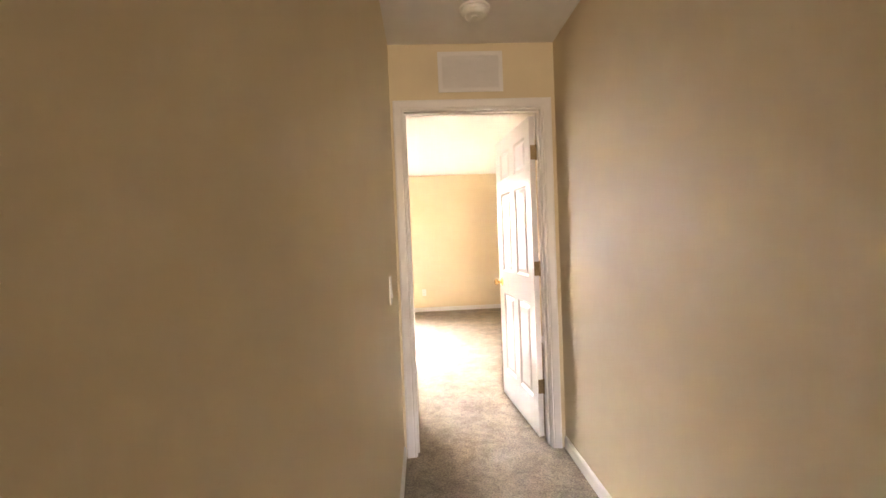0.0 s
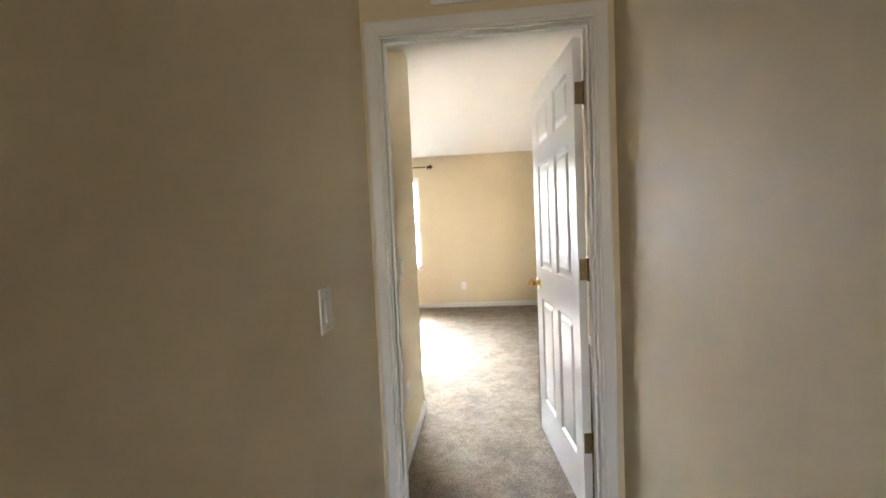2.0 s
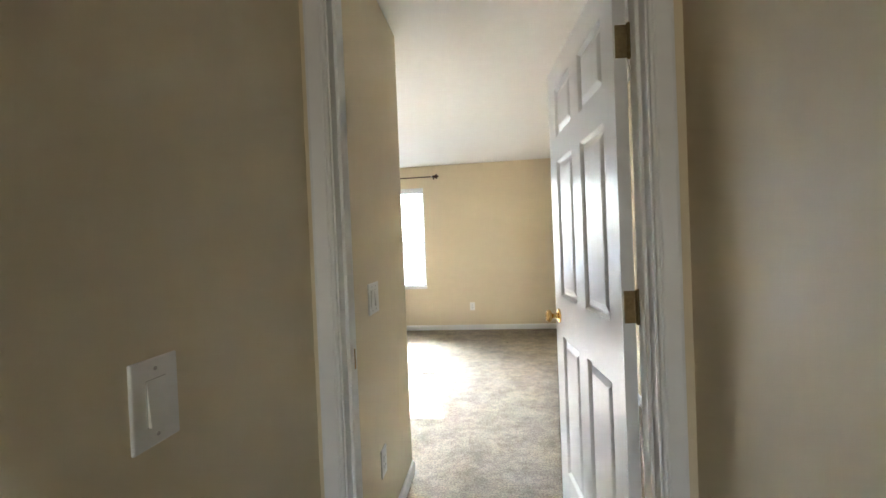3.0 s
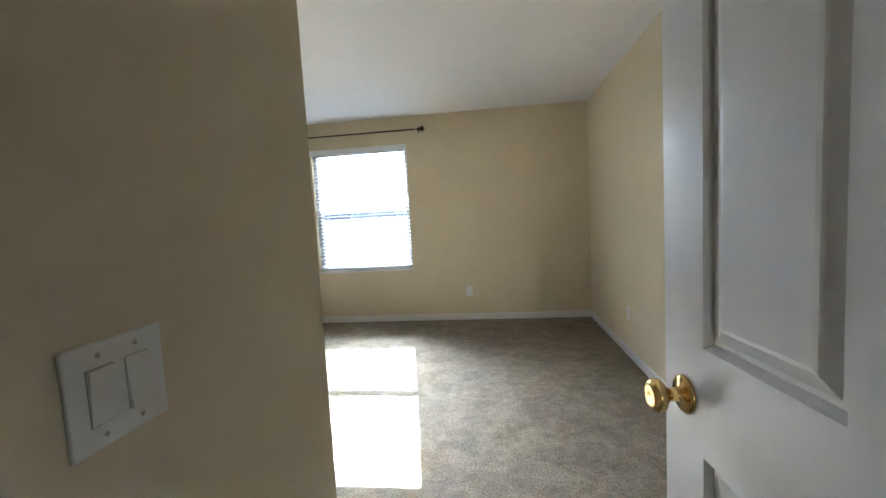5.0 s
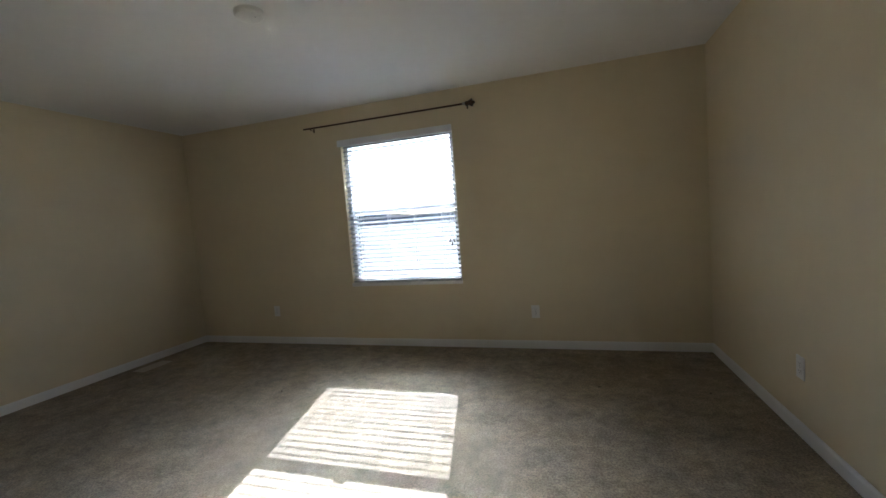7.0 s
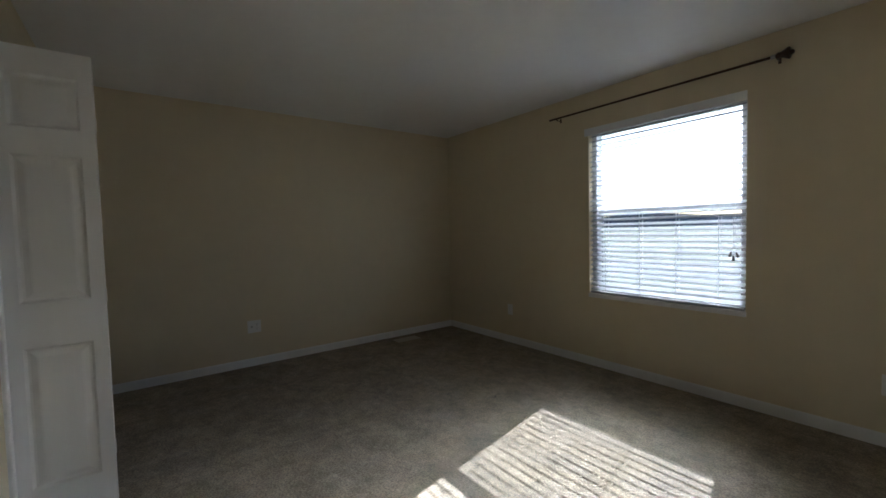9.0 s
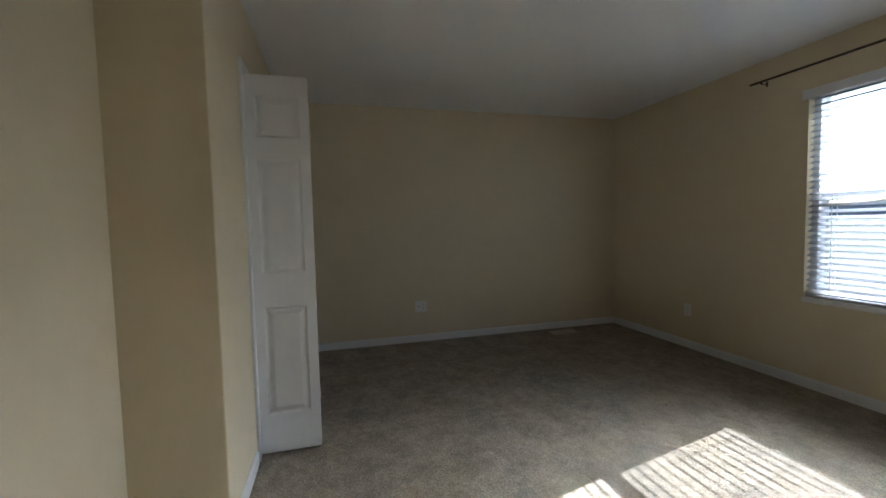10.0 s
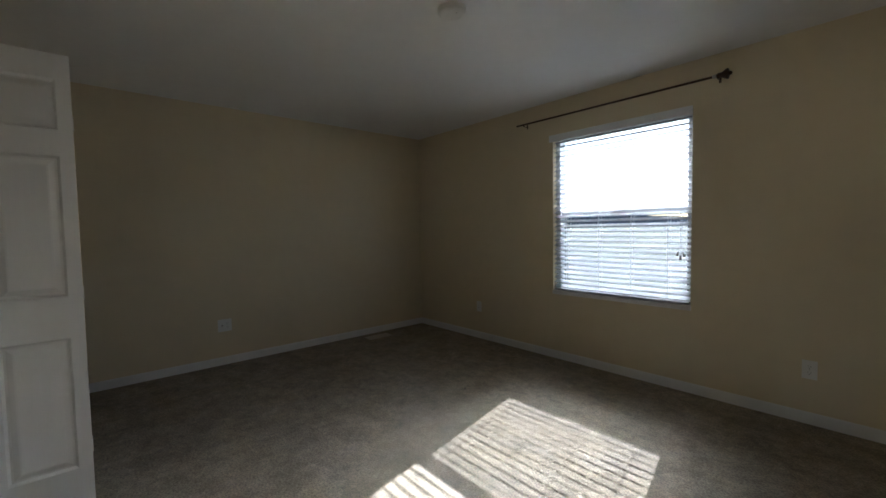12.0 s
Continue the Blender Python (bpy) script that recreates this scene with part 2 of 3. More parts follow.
def baseboard(x0, y0, x1, y1, side):
    """White skirting from one point of a wall's foot to the other; side: unit vector into the room."""
    p = [(0, 0), (0.012, 0), (0.012, 0.058), (0.009, 0.068), (0.004, 0.074), (0, 0.074)]
    vs = [(x + side[0] * d, y + side[1] * d, z) for x, y in ((x0, y0), (x1, y1)) for d, z in p]
    n = len(p)
    fs = [(k, (k + 1) % n, n + (k + 1) % n, n + k) for k in range(n)] + [tuple(range(n)), tuple(range(n, 2 * n))]
    bm = bmesh.new()
    v = [bm.verts.new(c) for c in vs]
    for f in fs:
        bm.faces.new([v[i] for i in f])
    return structure("baseboard", bm, TRIM, "low white painted baseboard with an eased top edge", "baseboard")


baseboard(HALL_L, HALL_S, HALL_L, -0.016, (1, 0))
baseboard(HALL_L, T + 0.016, HALL_L, ENTRY_END, (1, 0))
baseboard(HALL_R, HALL_S, HALL_R, -0.016, (-1, 0))
baseboard(0.9, T, ROOM_R - 0.012, T, (0, 1))
baseboard(ROOM_R, T, ROOM_R, ROOM_N - 0.012, (-1, 0))
baseboard(ROOM_L, ROOM_N, ROOM_R, ROOM_N, (0, -1))
baseboard(ROOM_L, CLOSET_Y + 0.012, ROOM_L, ROOM_N - 0.012, (1, 0))
baseboard(CLOSET_X, CLOSET_Y, CL1 + 0.06, CLOSET_Y, (0, 1))
baseboard(CLOSET_X, NOOK_Y + 0.012, CLOSET_X, CLOSET_Y - 0.01, (1, 0))
baseboard(CLOSET_X, NOOK_Y, HALL_L - T, NOOK_Y, (0, 1))
baseboard(ROOM_L, CLOSET_Y, CL0 - 0.06, CLOSET_Y, (0, 1))

# ---- door frames ----
CASING = [(0.0, 0.0), (0.0, 0.009), (0.006, 0.012), (0.012, 0.009), (0.016, 0.012), (0.048, 0.016), (0.056, 0.014), (0.058, 0.010), (0.058, 0.0)]


def casing(x0, x1, h, y, out, parent, legs=(True, True), head=True):
    """Mitred, moulded casing round an opening on the wall face at y; out: +1 or -1 along y."""
    def run(a, b):
        n = len(CASING)
        bm = bmesh.new()
        v = [bm.verts.new(c) for c in a + b]
        for k in range(n):
            bm.faces.new([v[i] for i in (k, (k + 1) % n, n + (k + 1) % n, n + k)])
        bm.faces.new(v[:n]), bm.faces.new(v[n:])
        part("casing", bm, TRIM, parent)
    if legs[0]:
        run([(x0 - u, y + out * d, 0) for u, d in CASING], [(x0 - u, y + out * d, h + u) for u, d in CASING])
    if legs[1]:
        run([(x1 + u, y + out * d, 0) for u, d in CASING], [(x1 + u, y + out * d, h + u) for u, d in CASING])
    if head:
        run([(x0 - u, y + out * d, h + u) for u, d in CASING], [(x1 + u, y + out * d, h + u) for u, d in CASING])


door_frame = thing("door_frame", "white painted wooden door frame with moulded casing", "door frame", kind="structure")
part("jamb", boxes(((DOOR_X0 - 0.018, -0.001, 0), (DOOR_X0, T + 0.001, DOOR_H + 0.018))), TRIM, door_frame)
part("jamb", boxes(((DOOR_X1, -0.001, 0), (DOOR_X1 + 0.018, T + 0.001, DOOR_H + 0.018))), TRIM, door_frame)
part("head_jamb", boxes(((DOOR_X0, -0.001, DOOR_H), (DOOR_X1, T + 0.001, DOOR_H + 0.018))), TRIM, door_frame)
part("door_stop", boxes(((DOOR_X0, 0.035, 0), (DOOR_X0 + 0.011, 0.068, DOOR_H)), bevel=0.003), TRIM, door_frame)
part("door_stop", boxes(((DOOR_X1 - 0.011, 0.035, 0), (DOOR_X1, 0.068, DOOR_H)), bevel=0.003), TRIM, door_frame)
part("door_stop", boxes(((DOOR_X0 + 0.011, 0.035, DOOR_H - 0.011), (DOOR_X1 - 0.011, 0.068, DOOR_H)), bevel=0.003), TRIM, door_frame)
casing(DOOR_X0 - 0.005, DOOR_X1 + 0.005, DOOR_H + 0.005, -0.0012, -1, door_frame)
casing(DOOR_X0 - 0.005, DOOR_X1 + 0.005, DOOR_H + 0.005, T + 0.0012, 1, door_frame)
part("strike_plate", boxes(((DOOR_X0, 0.07, 0.92), (DOOR_X0 + 0.002, 0.1, 0.98))), BRASS, door_frame, "small brass strike plate")


# ---- panelled doors ----
def panel_faces(x0, x1, z0, z1, n, sign):
    rings = [(0, 0), (0.004, 0.004), (0.010, 0.0115), (0.018, 0.0115), (0.038, 0.003), (0.044, 0.002)]
    vs, fs = [], []
    for inset, deep in rings:
        y = sign * (n - deep)
        vs += [(x0 + inset, y, z0 + inset), (x1 - inset, y, z0 + inset), (x1 - inset, y, z1 - inset), (x0 + inset, y, z1 - inset)]
    for r in range(len(rings) - 1):
        for k in range(4):
            fs.append((4 * r + k, 4 * r + (k + 1) % 4, 4 * r + 4 + (k + 1) % 4, 4 * r + 4 + k))
    fs.append(tuple(range(4 * len(rings) - 4, 4 * len(rings))))
    return vs, fs


def panel_leaf(name, parent, width, z0, z1, thick, columns, rows, m):
    """A moulded door leaf: stiles and rails as one slab, each raised panel a piece of its own. Local x along the width."""
    xs = sorted({0, width, *[c for p in columns for c in p]})
    zs = sorted({z0, z1, *[c for p in rows for c in p]})
    n = thick / 2
    bm = bmesh.new()
    holes = []
    for a, b in zip(xs, xs[1:]):
        for c, d in zip(zs, zs[1:]):
            if (a, b) in columns and (c, d) in rows:
                holes.append((a, b, c, d))
                continue
            for y in (-n, n):
                bm.faces.new([bm.verts.new(q) for q in ((a, y, c), (b, y, c), (b, y, d), (a, y, d))])
    for a, b in (((0, z0), (width, z0)), ((width, z0), (width, z1)), ((width, z1), (0, z1)), ((0, z1), (0, z0))):
        bm.faces.new([bm.verts.new(q) for q in ((a[0], -n, a[1]), (b[0], -n, b[1]), (b[0], n, b[1]), (a[0], n, a[1]))])
    bmesh.ops.remove_doubles(bm, verts=bm.verts, dist=1e-5)
    leaf = part(name, bm, DOOR, parent)
    leaf.matrix_local = m
    for a, b, c, d in holes:
        pm = bmesh.new()
        for sign in (-1, 1):
            vs, fs = panel_faces(a, b, c, d, n, sign)
            v = [pm.verts.new(q) for q in vs]
            for f in fs:
                pm.faces.new([v[i] for i in (f if sign < 0 else reversed(f))])
        me = bpy.data.meshes.new("panel")
        pm.to_mesh(me)
        pm.free()
        me.materials.append(DOOR)
        join(new("panel", me), leaf)
    return leaf


# bedroom door, swung wide open into the room; local x runs from the hinge to the knob, local +y faces the entry wall
HINGE_AT, swing = Vector((0.824, 0.112, 0)), 95.0
DW = 0.787
door_1 = thing("door_1", "white six-panel interior door standing wide open, with brass knob", "door", kind="structure", m=pose(*HINGE_AT, 0, 0, swing))
slab = panel_leaf("door_slab", door_1, DW, 0.014, 2.04, 0.035, [(0.096, 0.332), (0.435, 0.671)], [(0.235, 0.848), (1.028, 1.624), (1.728, 1.935)], pose(0.004, 0.0175, 0))
KNOB = [(0.0, 0.032), (0.004, 0.033), (0.008, 0.028), (0.010, 0.016), (0.014, 0.012), (0.030, 0.011), (0.036, 0.018), (0.041, 0.026), (0.048, 0.0285),
        (0.055, 0.027), (0.060, 0.021), (0.062, 0.015), (0.0605, 0.012), (0.0635, 0.006)]
for side, turn in ((0.0, -90), (0.035, 90)):
    part("door_knob", lathe(KNOB, pose(DW - 0.062, side, 0.932, 0, 0, turn), 32), BRASS, door_1, "polished brass door knob with round rose", smooth=True)
part("latch_plate", boxes(((DW + 0.004, 0.006, 0.908), (DW + 0.0055, 0.029, 0.968))), BRASS, door_1, "brass latch plate")
for z in (0.335, 1.085, 1.815):
    h = part("hinge", boxes(((-0.001, -0.002, z - 0.045), (0.003, 0.031, z + 0.045)), bevel=0.001), HINGE, door_1, "aged brass butt hinge")
    part("hinge_pin", lathe([(z - 0.05, 0.003), (z - 0.046, 0.006), (z + 0.046, 0.006), (z + 0.05, 0.003)], Matrix.Translation((-0.002, -0.005, 0)) @ pose(0, 0, 0, 0, -90, 0), 12), HINGE, h)
    part("frame_leaf", boxes(((-0.008, -0.040, z - 0.045), (-0.0045, -0.006, z + 0.045)), bevel=0.001), HINGE, h)

# closet: casing and folded pair of leaves
closet_frame = thing("closet_frame", "white painted casing round the closet opening", "door frame", kind="structure")
casing(CL0 + 0.018, CL1 - 0.018, CLH - 0.018, CLOSET_Y + 0.0012, 1, closet_frame)
part("jamb", boxes(((CL1 - 0.018, CLOSET_Y - T - 0.001, 0), (CL1, CLOSET_Y + 0.001, CLH))), TRIM, closet_frame)
part("jamb", boxes(((CL0, CLOSET_Y - T - 0.001, 0), (CL0 + 0.018, CLOSET_Y + 0.001, CLH))), TRIM, closet_frame)
part("head_jamb", boxes(((CL0 + 0.018, CLOSET_Y - T - 0.001, CLH - 0.018), (CL1 - 0.018, CLOSET_Y + 0.001, CLH))), TRIM, closet_frame)
part("track", boxes(((CL0 + 0.02, CLOSET_Y - 0.075, CLH - 0.04), (CL1 - 0.02, CLOSET_Y - 0.045, CLH - 0.018))), SCREW, closet_frame, "steel top track")
bifold = thing("bifold_door", "white three-panel bifold closet door folded open", "closet door", m=pose(-1.968, 1.203, 0.0, 0, 0, 90))
BIF = dict(width=0.315, z0=0.012, z1=2.032, thick=0.032, columns=[(0.048, 0.267)], rows=[(0.22, 0.81), (0.995, 1.60), (1.71, 1.925)])
panel_leaf("door_leaf", bifold, m=pose(0, 0.0, 0), **BIF)
panel_leaf("door_leaf", bifold, m=pose(0, 0.040, 0), **BIF)
for z in (0.3, 1.0, 1.75):
    part("hinge", boxes(((0.3155, 0.000, z - 0.03), (0.318, 0.040, z + 0.03)), bevel=0.0008), TRIM, bifold)
part("pull_knob", lathe([(0, 0.008), (0.012, 0.007), (0.018, 0.014), (0.028, 0.014), (0.032, 0.006)], pose(0.16, 0.056, 0.93, 0, 0, 90), 16), TRIM, bifold, smooth=True)

# ---- window ----
window_1 = thing("window_1", "white vinyl single-hung window, sunlit", "window", kind="structure")
WY = ROOM_N + 0.085
part("window_frame", boxes(((WIN_X0, WY - 0.03, WIN_Z0), (WIN_X0 + 0.045, WY + 0.06, WIN_Z1)), ((WIN_X1 - 0.045, WY - 0.03, WIN_Z0), (WIN_X1, WY + 0.06, WIN_Z1)),
                           ((WIN_X0 + 0.045, WY - 0.03, WIN_Z1 - 0.05), (WIN_X1 - 0.045, WY + 0.06, WIN_Z1)),
                           ((WIN_X0 + 0.045, WY - 0.03, WIN_Z0), (WIN_X1 - 0.045, WY + 0.06, WIN_Z0 + 0.05)), bevel=0.003), VINYL, window_1)
part("lower_rail", boxes(((WIN_X0 + 0.045, WY - 0.012, WIN_Z0 + 0.05), (WIN_X1 - 0.045, WY + 0.02, WIN_Z0 + 0.07)), bevel=0.003), VINYL, window_1)
part("meeting_rail", boxes(((WIN_X0 + 0.045, WY - 0.005, 1.362), (WIN_X1 - 0.045, WY + 0.045, 1.405)), bevel=0.003), VINYL, window_1)
part("sash_lock", boxes(((-1.21, WY - 0.03, 1.395), (-1.14, WY + 0.005, 1.408)), bevel=0.004), VINYL, window_1)
for z0, z1, dy in ((WIN_Z0 + 0.07, 1.362, 0.0), (1.405, WIN_Z1 - 0.05, 0.012)):
    pane = part("pane", boxes(((WIN_X0 + 0.045, WY + dy, z0), (WIN_X1 - 0.045, WY + dy + 0.004, z1))), GLASS, window_1)
    pane.visible_shadow = False
insect_screen = part("insect_screen", boxes(((WIN_X0 + 0.055, WY + 0.050, WIN_Z0 + 0.06), (WIN_X1 - 0.055, WY + 0.051, 1.372))), MESH, window_1, "fine grey insect screen")
part("screen_frame", boxes(((WIN_X0 + 0.045, WY + 0.046, WIN_Z0 + 0.05), (WIN_X0 + 0.058, WY + 0.056, 1.385)), ((WIN_X1 - 0.058, WY + 0.046, WIN_Z0 + 0.05), (WIN_X1 - 0.045, WY + 0.056, 1.385)),
                           ((WIN_X0 + 0.058, WY + 0.046, WIN_Z0 + 0.05), (WIN_X1 - 0.058, WY + 0.056, WIN_Z0 + 0.063)), ((WIN_X0 + 0.058, WY + 0.046, 1.371), (WIN_X1 - 0.058, WY + 0.056, 1.385))), VINYL, insect_screen)
part("window_sill", boxes(((WIN_X0 - 0.004, ROOM_N - 0.014, WIN_Z0 - 0.032), (WIN_X1 + 0.004, WY - 0.03, WIN_Z0 + 0.004)), bevel=0.004), TRIM, window_1)

# ---- blind ----
blind = thing("window_blind", "white two-inch horizontal blind, lowered with its slats open", "window blind", m=pose(0, ROOM_N + 0.022, 0.012))
BX0, BX1 = WIN_X0 + 0.012, WIN_X1 - 0.008
part("valance", boxes(((WIN_X0 - 0.028, -0.047, 2.043), (WIN_X1 + 0.004, -0.034, 2.108)), bevel=0.004), VINYL, blind, "flat white valance")
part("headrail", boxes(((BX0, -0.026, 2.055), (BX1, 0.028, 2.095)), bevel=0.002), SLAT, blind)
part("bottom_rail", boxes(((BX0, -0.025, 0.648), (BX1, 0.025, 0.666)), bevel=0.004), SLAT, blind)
PITCH, TILT = 0.0435, 26.4
n_slats = int((2.035 - 0.68) / PITCH) + 1
SV, SF = [], []
for x in (BX0, BX1):
    for k in range(5):
        u = -0.025 + 0.0125 * k
        SV.append((x, u, 0.0007 * (1 - (u / 0.025) ** 2)))
    for k in range(5):
        u = 0.025 - 0.0125 * k
        SV.append((x, u, 0.0007 * (1 - (u / 0.025) ** 2) - 0.0025))
for k in range(10):
    SF.append((k, (k + 1) % 10, 10 + (k + 1) % 10, 10 + k))
SF += [tuple(reversed(range(10))), tuple(range(10, 20))]
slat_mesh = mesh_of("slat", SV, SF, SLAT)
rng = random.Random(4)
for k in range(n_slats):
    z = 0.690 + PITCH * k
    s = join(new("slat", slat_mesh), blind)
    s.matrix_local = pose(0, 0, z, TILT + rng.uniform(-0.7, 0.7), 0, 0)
for x in (-1.60, -1.30, -1.02, -0.74):
    for y in (-0.026, 0.026):
        part("ladder_cord", boxes(((x, y - 0.0011, 0.65), (x + 0.0032, y + 0.0011, 2.056))), CORD, blind)
part("lift_cord", boxes(((-0.650, -0.032, 1.0), (-0.648, -0.030, 2.056))), CORD, blind)
part("lift_cord", boxes(((-0.640, -0.032, 0.985), (-0.638, -0.030, 2.056))), CORD, blind)
for dx, z, lean in ((-0.014, 1.048, 16), (-0.001, 1.020, 0), (0.015, 1.044, -20)):
    part("tassel", lathe([(0, 0.003), (0.003, 0.005), (0.026, 0.0085), (0.034, 0.009), (0.037, 0.006)], pose(-0.646 + dx, -0.033, z, 0, 90 + lean, 0), 14), GREY, blind, "small grey cord tassel", smooth=True)

# ---- curtain rod ----
rod = thing("curtain_rod", "thin dark bronze curtain rod with one flared finial", "curtain rod", m=pose(-0.012, ROOM_N - 0.055, 2.272))
part("pole", lathe([(-2.126, 0.007), (-2.122, 0.0085), (-0.43, 0.0085)], Matrix(), 16), BRONZE, rod, smooth=True)
part("finial_collar", lathe([(-0.432, 0.011), (-0.428, 0.013), (-0.412, 0.013), (-0.408, 0.011)], Matrix(), 20), SCREW, rod, "pale metal collar", smooth=True)
part("finial", lathe([(-0.408, 0.012), (-0.395, 0.020), (-0.388, 0.017), (-0.375, 0.020), (-0.350, 0.034), (-0.342, 0.036), (-0.338, 0.030), (-0.336, 0.012),
                      (-0.330, 0.014), (-0.322, 0.012), (-0.317, 0.004)], Matrix(), 24), BRONZE, rod, smooth=True)
for x in (-2.035, -0.40):
    br = part("bracket", boxes(((x - 0.003, -0.010, -0.022), (x + 0.003, 0.052, -0.017)), ((x - 0.003, -0.012, -0.022), (x + 0.003, -0.0095, -0.002)),
                               ((x - 0.003, -0.003, -0.018), (x + 0.003, 0.003, -0.0085)), bevel=0.0008), BRONZE, rod)
    part("wall_plate", boxes(((x - 0.008, 0.051, -0.036), (x + 0.008, 0.055, 0.004)), bevel=0.002), BRONZE, br)


# ---- electrical plates: local x to the right, local y out of the wall, z up ----
def plate(name, m, label, category, width, height, group=""):
    ob = thing(name, label, category, group, m=m)
    part("cover_plate", boxes(((-width / 2, 0, -height / 2), (width / 2, 0.006, height / 2)), bevel=0.0028, segments=3), PLASTIC, ob)
    return ob


def rocker_switch(m, gangs, label):
    ob = plate("light_switch", m, label, "light switch", 0.083 + 0.050 * (gangs - 1), 0.127)
    for g in range(gangs):
        x = (g - (gangs - 1) / 2) * 0.050
        # grey box behind the rocker: the gap's shade as a colour
        part("rocker_gap_shade", boxes(((x - 0.0175, 0.004, -0.034), (x + 0.0175, 0.0066, 0.034)), bevel=0.0006), SHADOWED, ob, "thin gap round the rocker, its shade painted grey")
        up = 1 if g % 2 else -1
        bm = bmesh.new()
        vs = [(x - 0.0165, 0.0055, -0.033), (x + 0.0165, 0.0055, -0.033), (x + 0.0165, 0.0055, 0.033), (x - 0.0165, 0.0055, 0.033),
              (x - 0.0165, 0.0095 - 0.0025 * up, -0.033), (x + 0.0165, 0.0095 - 0.0025 * up, -0.033), (x + 0.0165, 0.0095 + 0.0025 * up, 0.033), (x - 0.0165, 0.0095 + 0.0025 * up, 0.033)]
        v = [bm.verts.new(q) for q in vs]
        for f in ((0, 1, 2, 3), (4, 5, 6, 7), (0, 1, 5, 4), (1, 2, 6, 5), (2, 3, 7, 6), (3, 0, 4, 7)):
            bm.faces.new([v[i] for i in f])
        part("rocker", bm, PLASTIC, ob)
        for z in (-0.048, 0.048):
            part("screw", lathe([(0.005, 0.0032), (0.0068, 0.003), (0.0072, 0.0015)], pose(x, 0, z, 0, 0, 90), 10), SCREW, ob)
    return ob


def outlet(m, label, gangs=1):
    ob = plate("power_outlet", m, label, "outlet", 0.074 + 0.046 * (gangs - 1), 0.118, "wall outlets")
    for g in range(gangs):
        x = (g - (gangs - 1) / 2) * 0.046
        if g == 1:
            part("cable_jack", lathe([(0.005, 0.009), (0.009, 0.008), (0.009, 0.005), (0.018, 0.0045), (0.018, 0.001)], pose(x, 0, 0, 0, 0, 90), 14), SCREW, ob, "threaded cable jack")
            continue
        for z in (-0.0195, 0.0195):
            s = part("socket", boxes(((x - 0.0165, 0.005, z - 0.014), (x + 0.0165, 0.0076, z + 0.014)), bevel=0.001), PLASTIC, ob)
            for dx, hh in ((-0.0065, 0.0042), (0.0065, 0.0035)):
                part("slot", boxes(((x + dx - 0.0011, 0.0073, z + 0.003 - hh), (x + dx + 0.0011, 0.0079, z + 0.003 + hh))), SLOT, s)
            part("slot", lathe([(0.0073, 0.0024), (0.0079, 0.0024)], pose(x, 0, z - 0.008, 0, 0, 90), 10), SLOT, s)
        part("screw", lathe([(0.005, 0.003), (0.0068, 0.0028)], pose(x, 0, 0, 0, 0, 90), 10), SCREW, ob)
    return ob


EAST_FACE, WEST_FACE, SOUTH_FACE = -90, 90, 180      # the way that a plate's front looks: +x, -x, -y
rocker_switch(pose(HALL_L, -0.529, 1.069, 0, 0, EAST_FACE), 1, "white single rocker switch on the hall wall")
rocker_switch(pose(HALL_L, 0.552, 1.070, 0, 0, EAST_FACE), 2, "white double rocker switch beside the bedroom door")
outlet(pose(HALL_L, 0.60, 0.367, 0, 0, EAST_FACE), "white duplex outlet low on the entry wall")
outlet(pose(0.089, ROOM_N, 0.343, 0, 0, SOUTH_FACE), "white duplex outlet low on the window wall")
outlet(pose(-2.742, ROOM_N, 0.365, 0, 0, SOUTH_FACE), "white duplex outlet near the bedroom's far corner")
outlet(pose(ROOM_R, 3.591, 0.36, 0, 0, WEST_FACE), "white duplex outlet on the bare side wall")
outlet(pose(ROOM_L, 2.492, 0.376, 0, 0, EAST_FACE), "white two-gang plate with outlet and cable jack", 2)

# ---- ceiling things ----
detector = thing("smoke_detector", "round white smoke detector on the hall ceiling", "smoke detector", m=pose(0.405, -0.362, H))
part("base", lathe([(0, 0.077), (0.010, 0.078), (0.014, 0.075)], pose(0, 0, 0, 0, 90, 0), 40), PLASTIC, detector, smooth=False)
part("cover", lathe([(0.014, 0.071), (0.024, 0.068), (0.036, 0.054), (0.040, 0.046), (0.041, 0.02)], pose(0, 0, 0, 0, 90, 0), 40), PLASTIC, detector)
part("grille", lathe([(0.0405, 0.020), (0.0445, 0.018), (0.0450, 0.004)], pose(0, 0, 0, 0, 90, 0), 24), PLASTIC, detector)
cover = thing("ceiling_cover_plate", "round white blank cover plate on the bedroom ceiling", "cover plate", m=pose(-1.182, 3.072, H))
part("disc", lathe([(0, 0.076), (0.020, 0.076), (0.030, 0.070), (0.034, 0.056)], pose(0, 0, 0, 0, 90, 0), 40), PLASTIC, cover)
part("screw", lathe([(0.033, 0.004), (0.0355, 0.0035)], pose(0.038, 0, 0, 0, 90, 0), 10), SCREW, cover)

# ---- return-air grille over the door ----
vent = thing("return_air_grille", "white louvred return-air grille above the bedroom door", "vent", m=pose(0.42, 0, 2.274))
GW, GH = 0.384, 0.236
part("frame", boxes(((-GW / 2, -0.009, -GH / 2), (-GW / 2 + 0.026, -0.0005, GH / 2)), ((GW / 2 - 0.026, -0.009, -GH / 2), (GW / 2, -0.0005, GH / 2)),
                    ((-GW / 2 + 0.026, -0.009, GH / 2 - 0.026), (GW / 2 - 0.026, -0.0005, GH / 2)),
                    ((-GW / 2 + 0.026, -0.009, -GH / 2), (GW / 2 - 0.026, -0.0005, -GH / 2 + 0.026)), bevel=0.002), TRIM, vent)
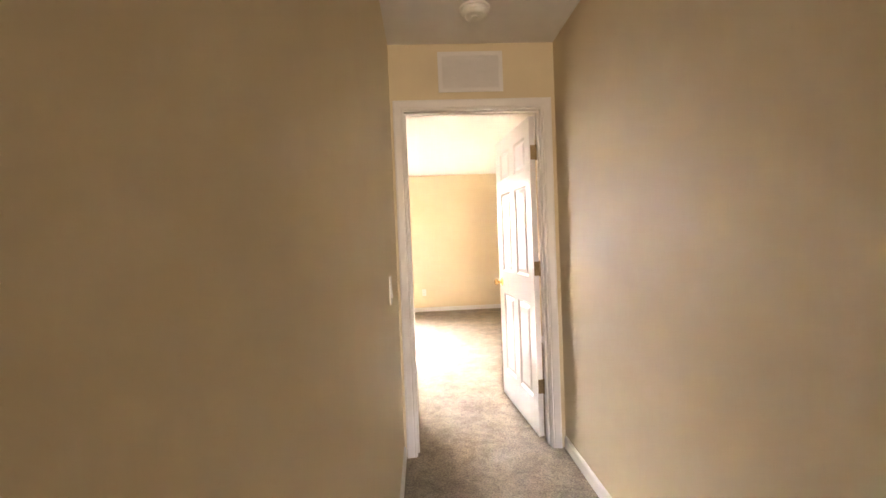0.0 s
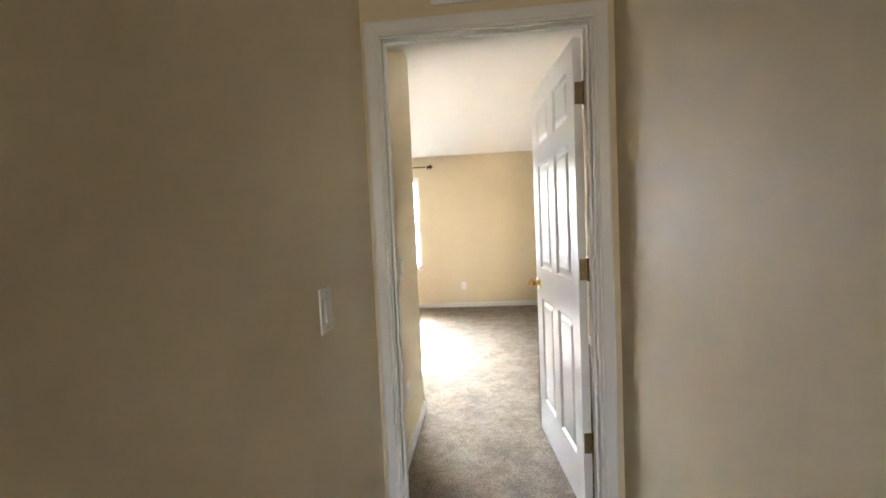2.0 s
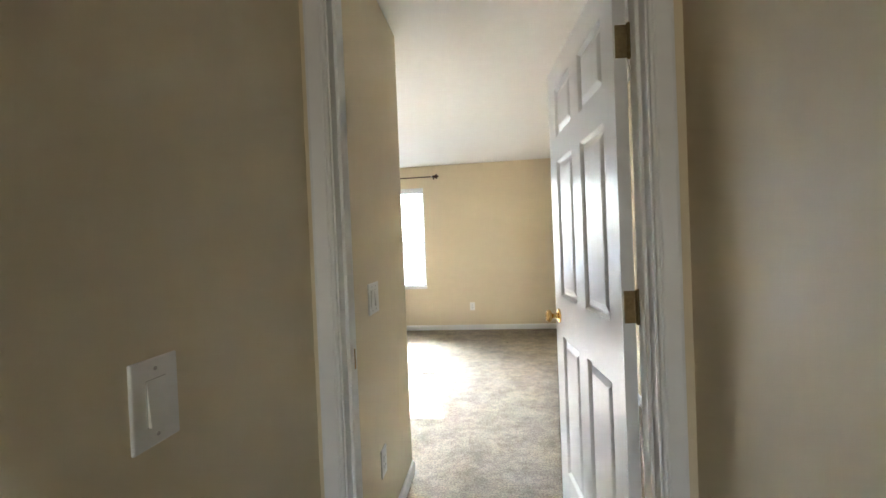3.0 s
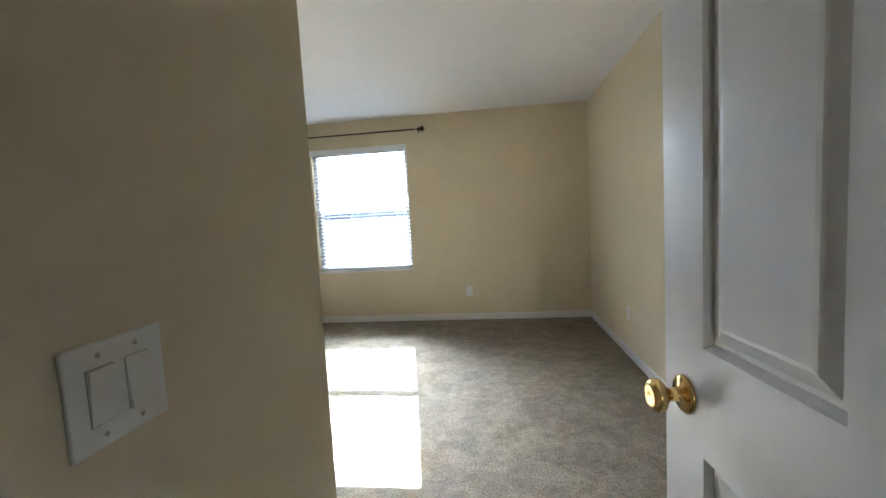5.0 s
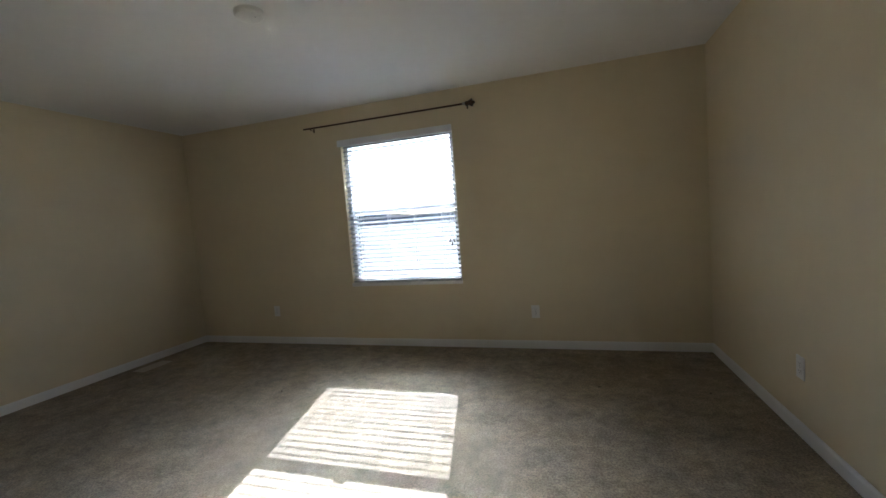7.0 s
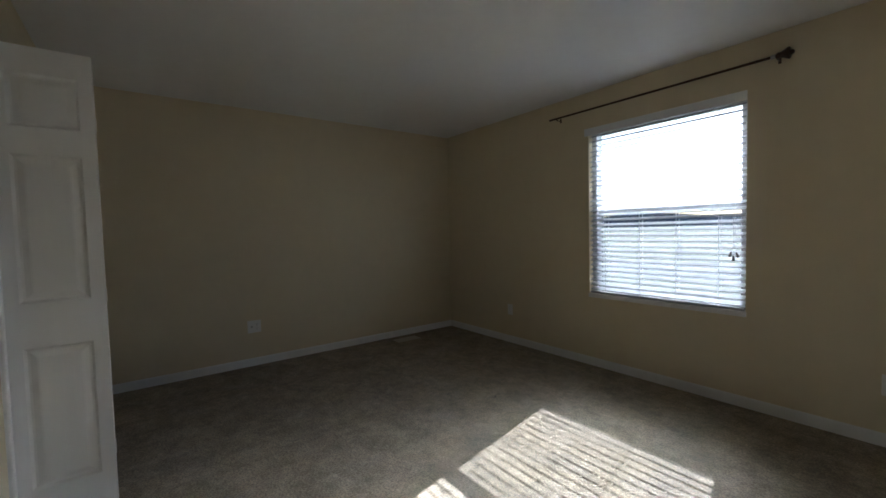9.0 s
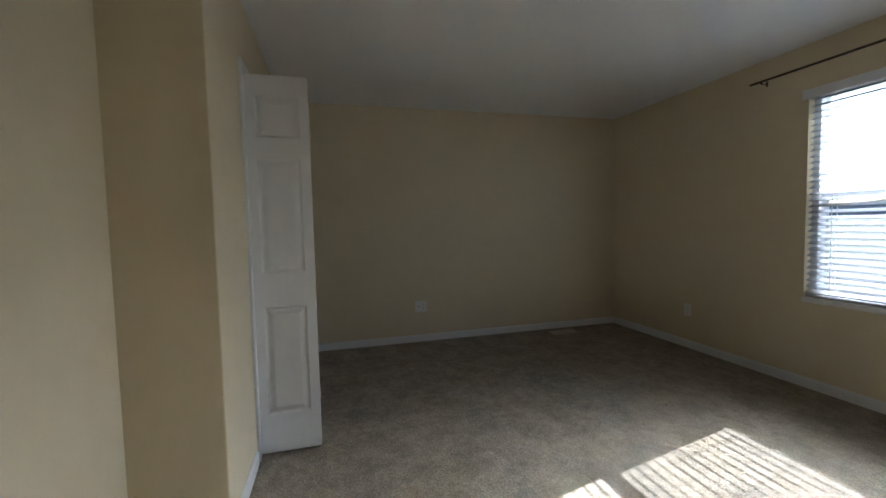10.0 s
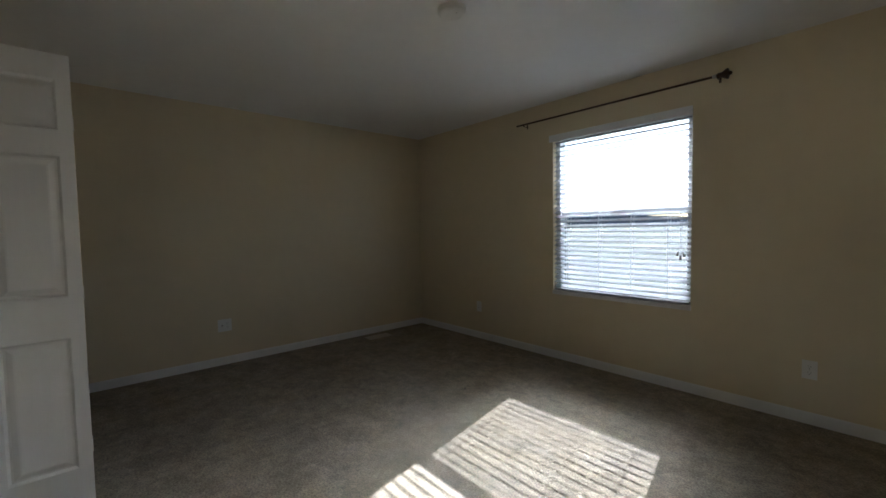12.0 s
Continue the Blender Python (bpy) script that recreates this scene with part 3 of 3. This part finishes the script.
part("backing", boxes(((-GW / 2 + 0.026, -0.002, -GH / 2 + 0.026), (GW / 2 - 0.026, -0.0005, GH / 2 - 0.026))), TRIM, vent)
part("mullion", boxes(((-0.003, -0.0095, -GH / 2 + 0.026), (0.003, -0.002, GH / 2 - 0.026))), TRIM, vent)
lv = boxes(((-GW / 2 + 0.026, -0.007, -0.001), (GW / 2 - 0.026, 0.007, 0.001)))
lm = bpy.data.meshes.new("louvre")
lv.to_mesh(lm)
lv.free()
lm.materials.append(TRIM)
for k in range(17):
    s = join(new("louvre", lm), vent)
    s.matrix_local = pose(0, -0.0055, -GH / 2 + 0.032 + k * 0.0108, 68, 0, 0)

# ---- floor register and scraps on the carpet ----
reg = thing("floor_register", "beige metal floor register set in the carpet", "vent", m=pose(-3.62, 4.08, 0))
part("frame", boxes(((-0.07, -0.15, 0), (0.07, -0.128, 0.006)), ((-0.07, 0.128, 0), (0.07, 0.15, 0.006)), ((-0.07, -0.128, 0), (-0.05, 0.128, 0.006)),
                    ((0.05, -0.128, 0), (0.07, 0.128, 0.006)), bevel=0.002), REGISTER, reg)
# black sheet in place of the dark depth below the register's slats
part("backing", boxes(((-0.05, -0.128, 0), (0.05, 0.128, 0.0015))), SLOT, reg)
for k in range(14):
    part("slat", boxes(((-0.05, -0.122 + k * 0.018, 0.001), (0.05, -0.110 + k * 0.018, 0.005))), REGISTER, reg)
for x, y, a in ((0.56, 4.08, 20), (1.228, 4.06, 75), (-1.79, 3.72, 130)):
    bm = bmesh.new()
    ring = [(0.014, 0), (0.008, 0.005), (-0.005, 0.006), (-0.013, 0.002), (-0.008, -0.004), (0.005, -0.005)]
    lo = [bm.verts.new((p, q, 0.001)) for p, q in ring]
    hi = [bm.verts.new((p * 0.9, q * 0.9, 0.003 + 0.003 * (i % 2))) for i, (p, q) in enumerate(ring)]
    bm.faces.new(lo), bm.faces.new(hi)
    for k in range(6):
        bm.faces.new((lo[k], lo[(k + 1) % 6], hi[(k + 1) % 6], hi[k]))
    ob = part("leaf_scrap", bm, DEBRIS)
    ob.matrix_world = pose(x, y, 0, 0, 0, a)
    tagged(ob, "tiny dark dry leaf scrap on the carpet", "debris", "scraps on the carpet")

# ---- outside ----
bm = bmesh.new()
bmesh.ops.create_grid(bm, x_segments=40, y_segments=40, size=1500)
ground = structure("ground", bm, GRASS, "dry yellow-green lawn outside the window", "ground")
ground.location.z = -0.75
structure("road", boxes(((-400, 17, -0.80), (400, 24, -0.735))), ROAD, "pale sunlit residential road", "road")
bm = bmesh.new()
prev = None
for k in range(161):
    x = -1200 + 15 * k
    z = 14 + 16 * noise.noise((x * 0.004, 3.1, 0)) + 5 * noise.noise((x * 0.02, 9.1, 0))
    a, b, c = bm.verts.new((x, 700, -2)), bm.verts.new((x, 730, max(3, z))), bm.verts.new((x, 900, -2))
    if prev:
        bm.faces.new((prev[0], a, b, prev[1])), bm.faces.new((prev[1], b, c, prev[2]))
    prev = (a, b, c)
structure("backdrop", bm, HILL, "low hills along the horizon, distance haze painted in blue", "hills")
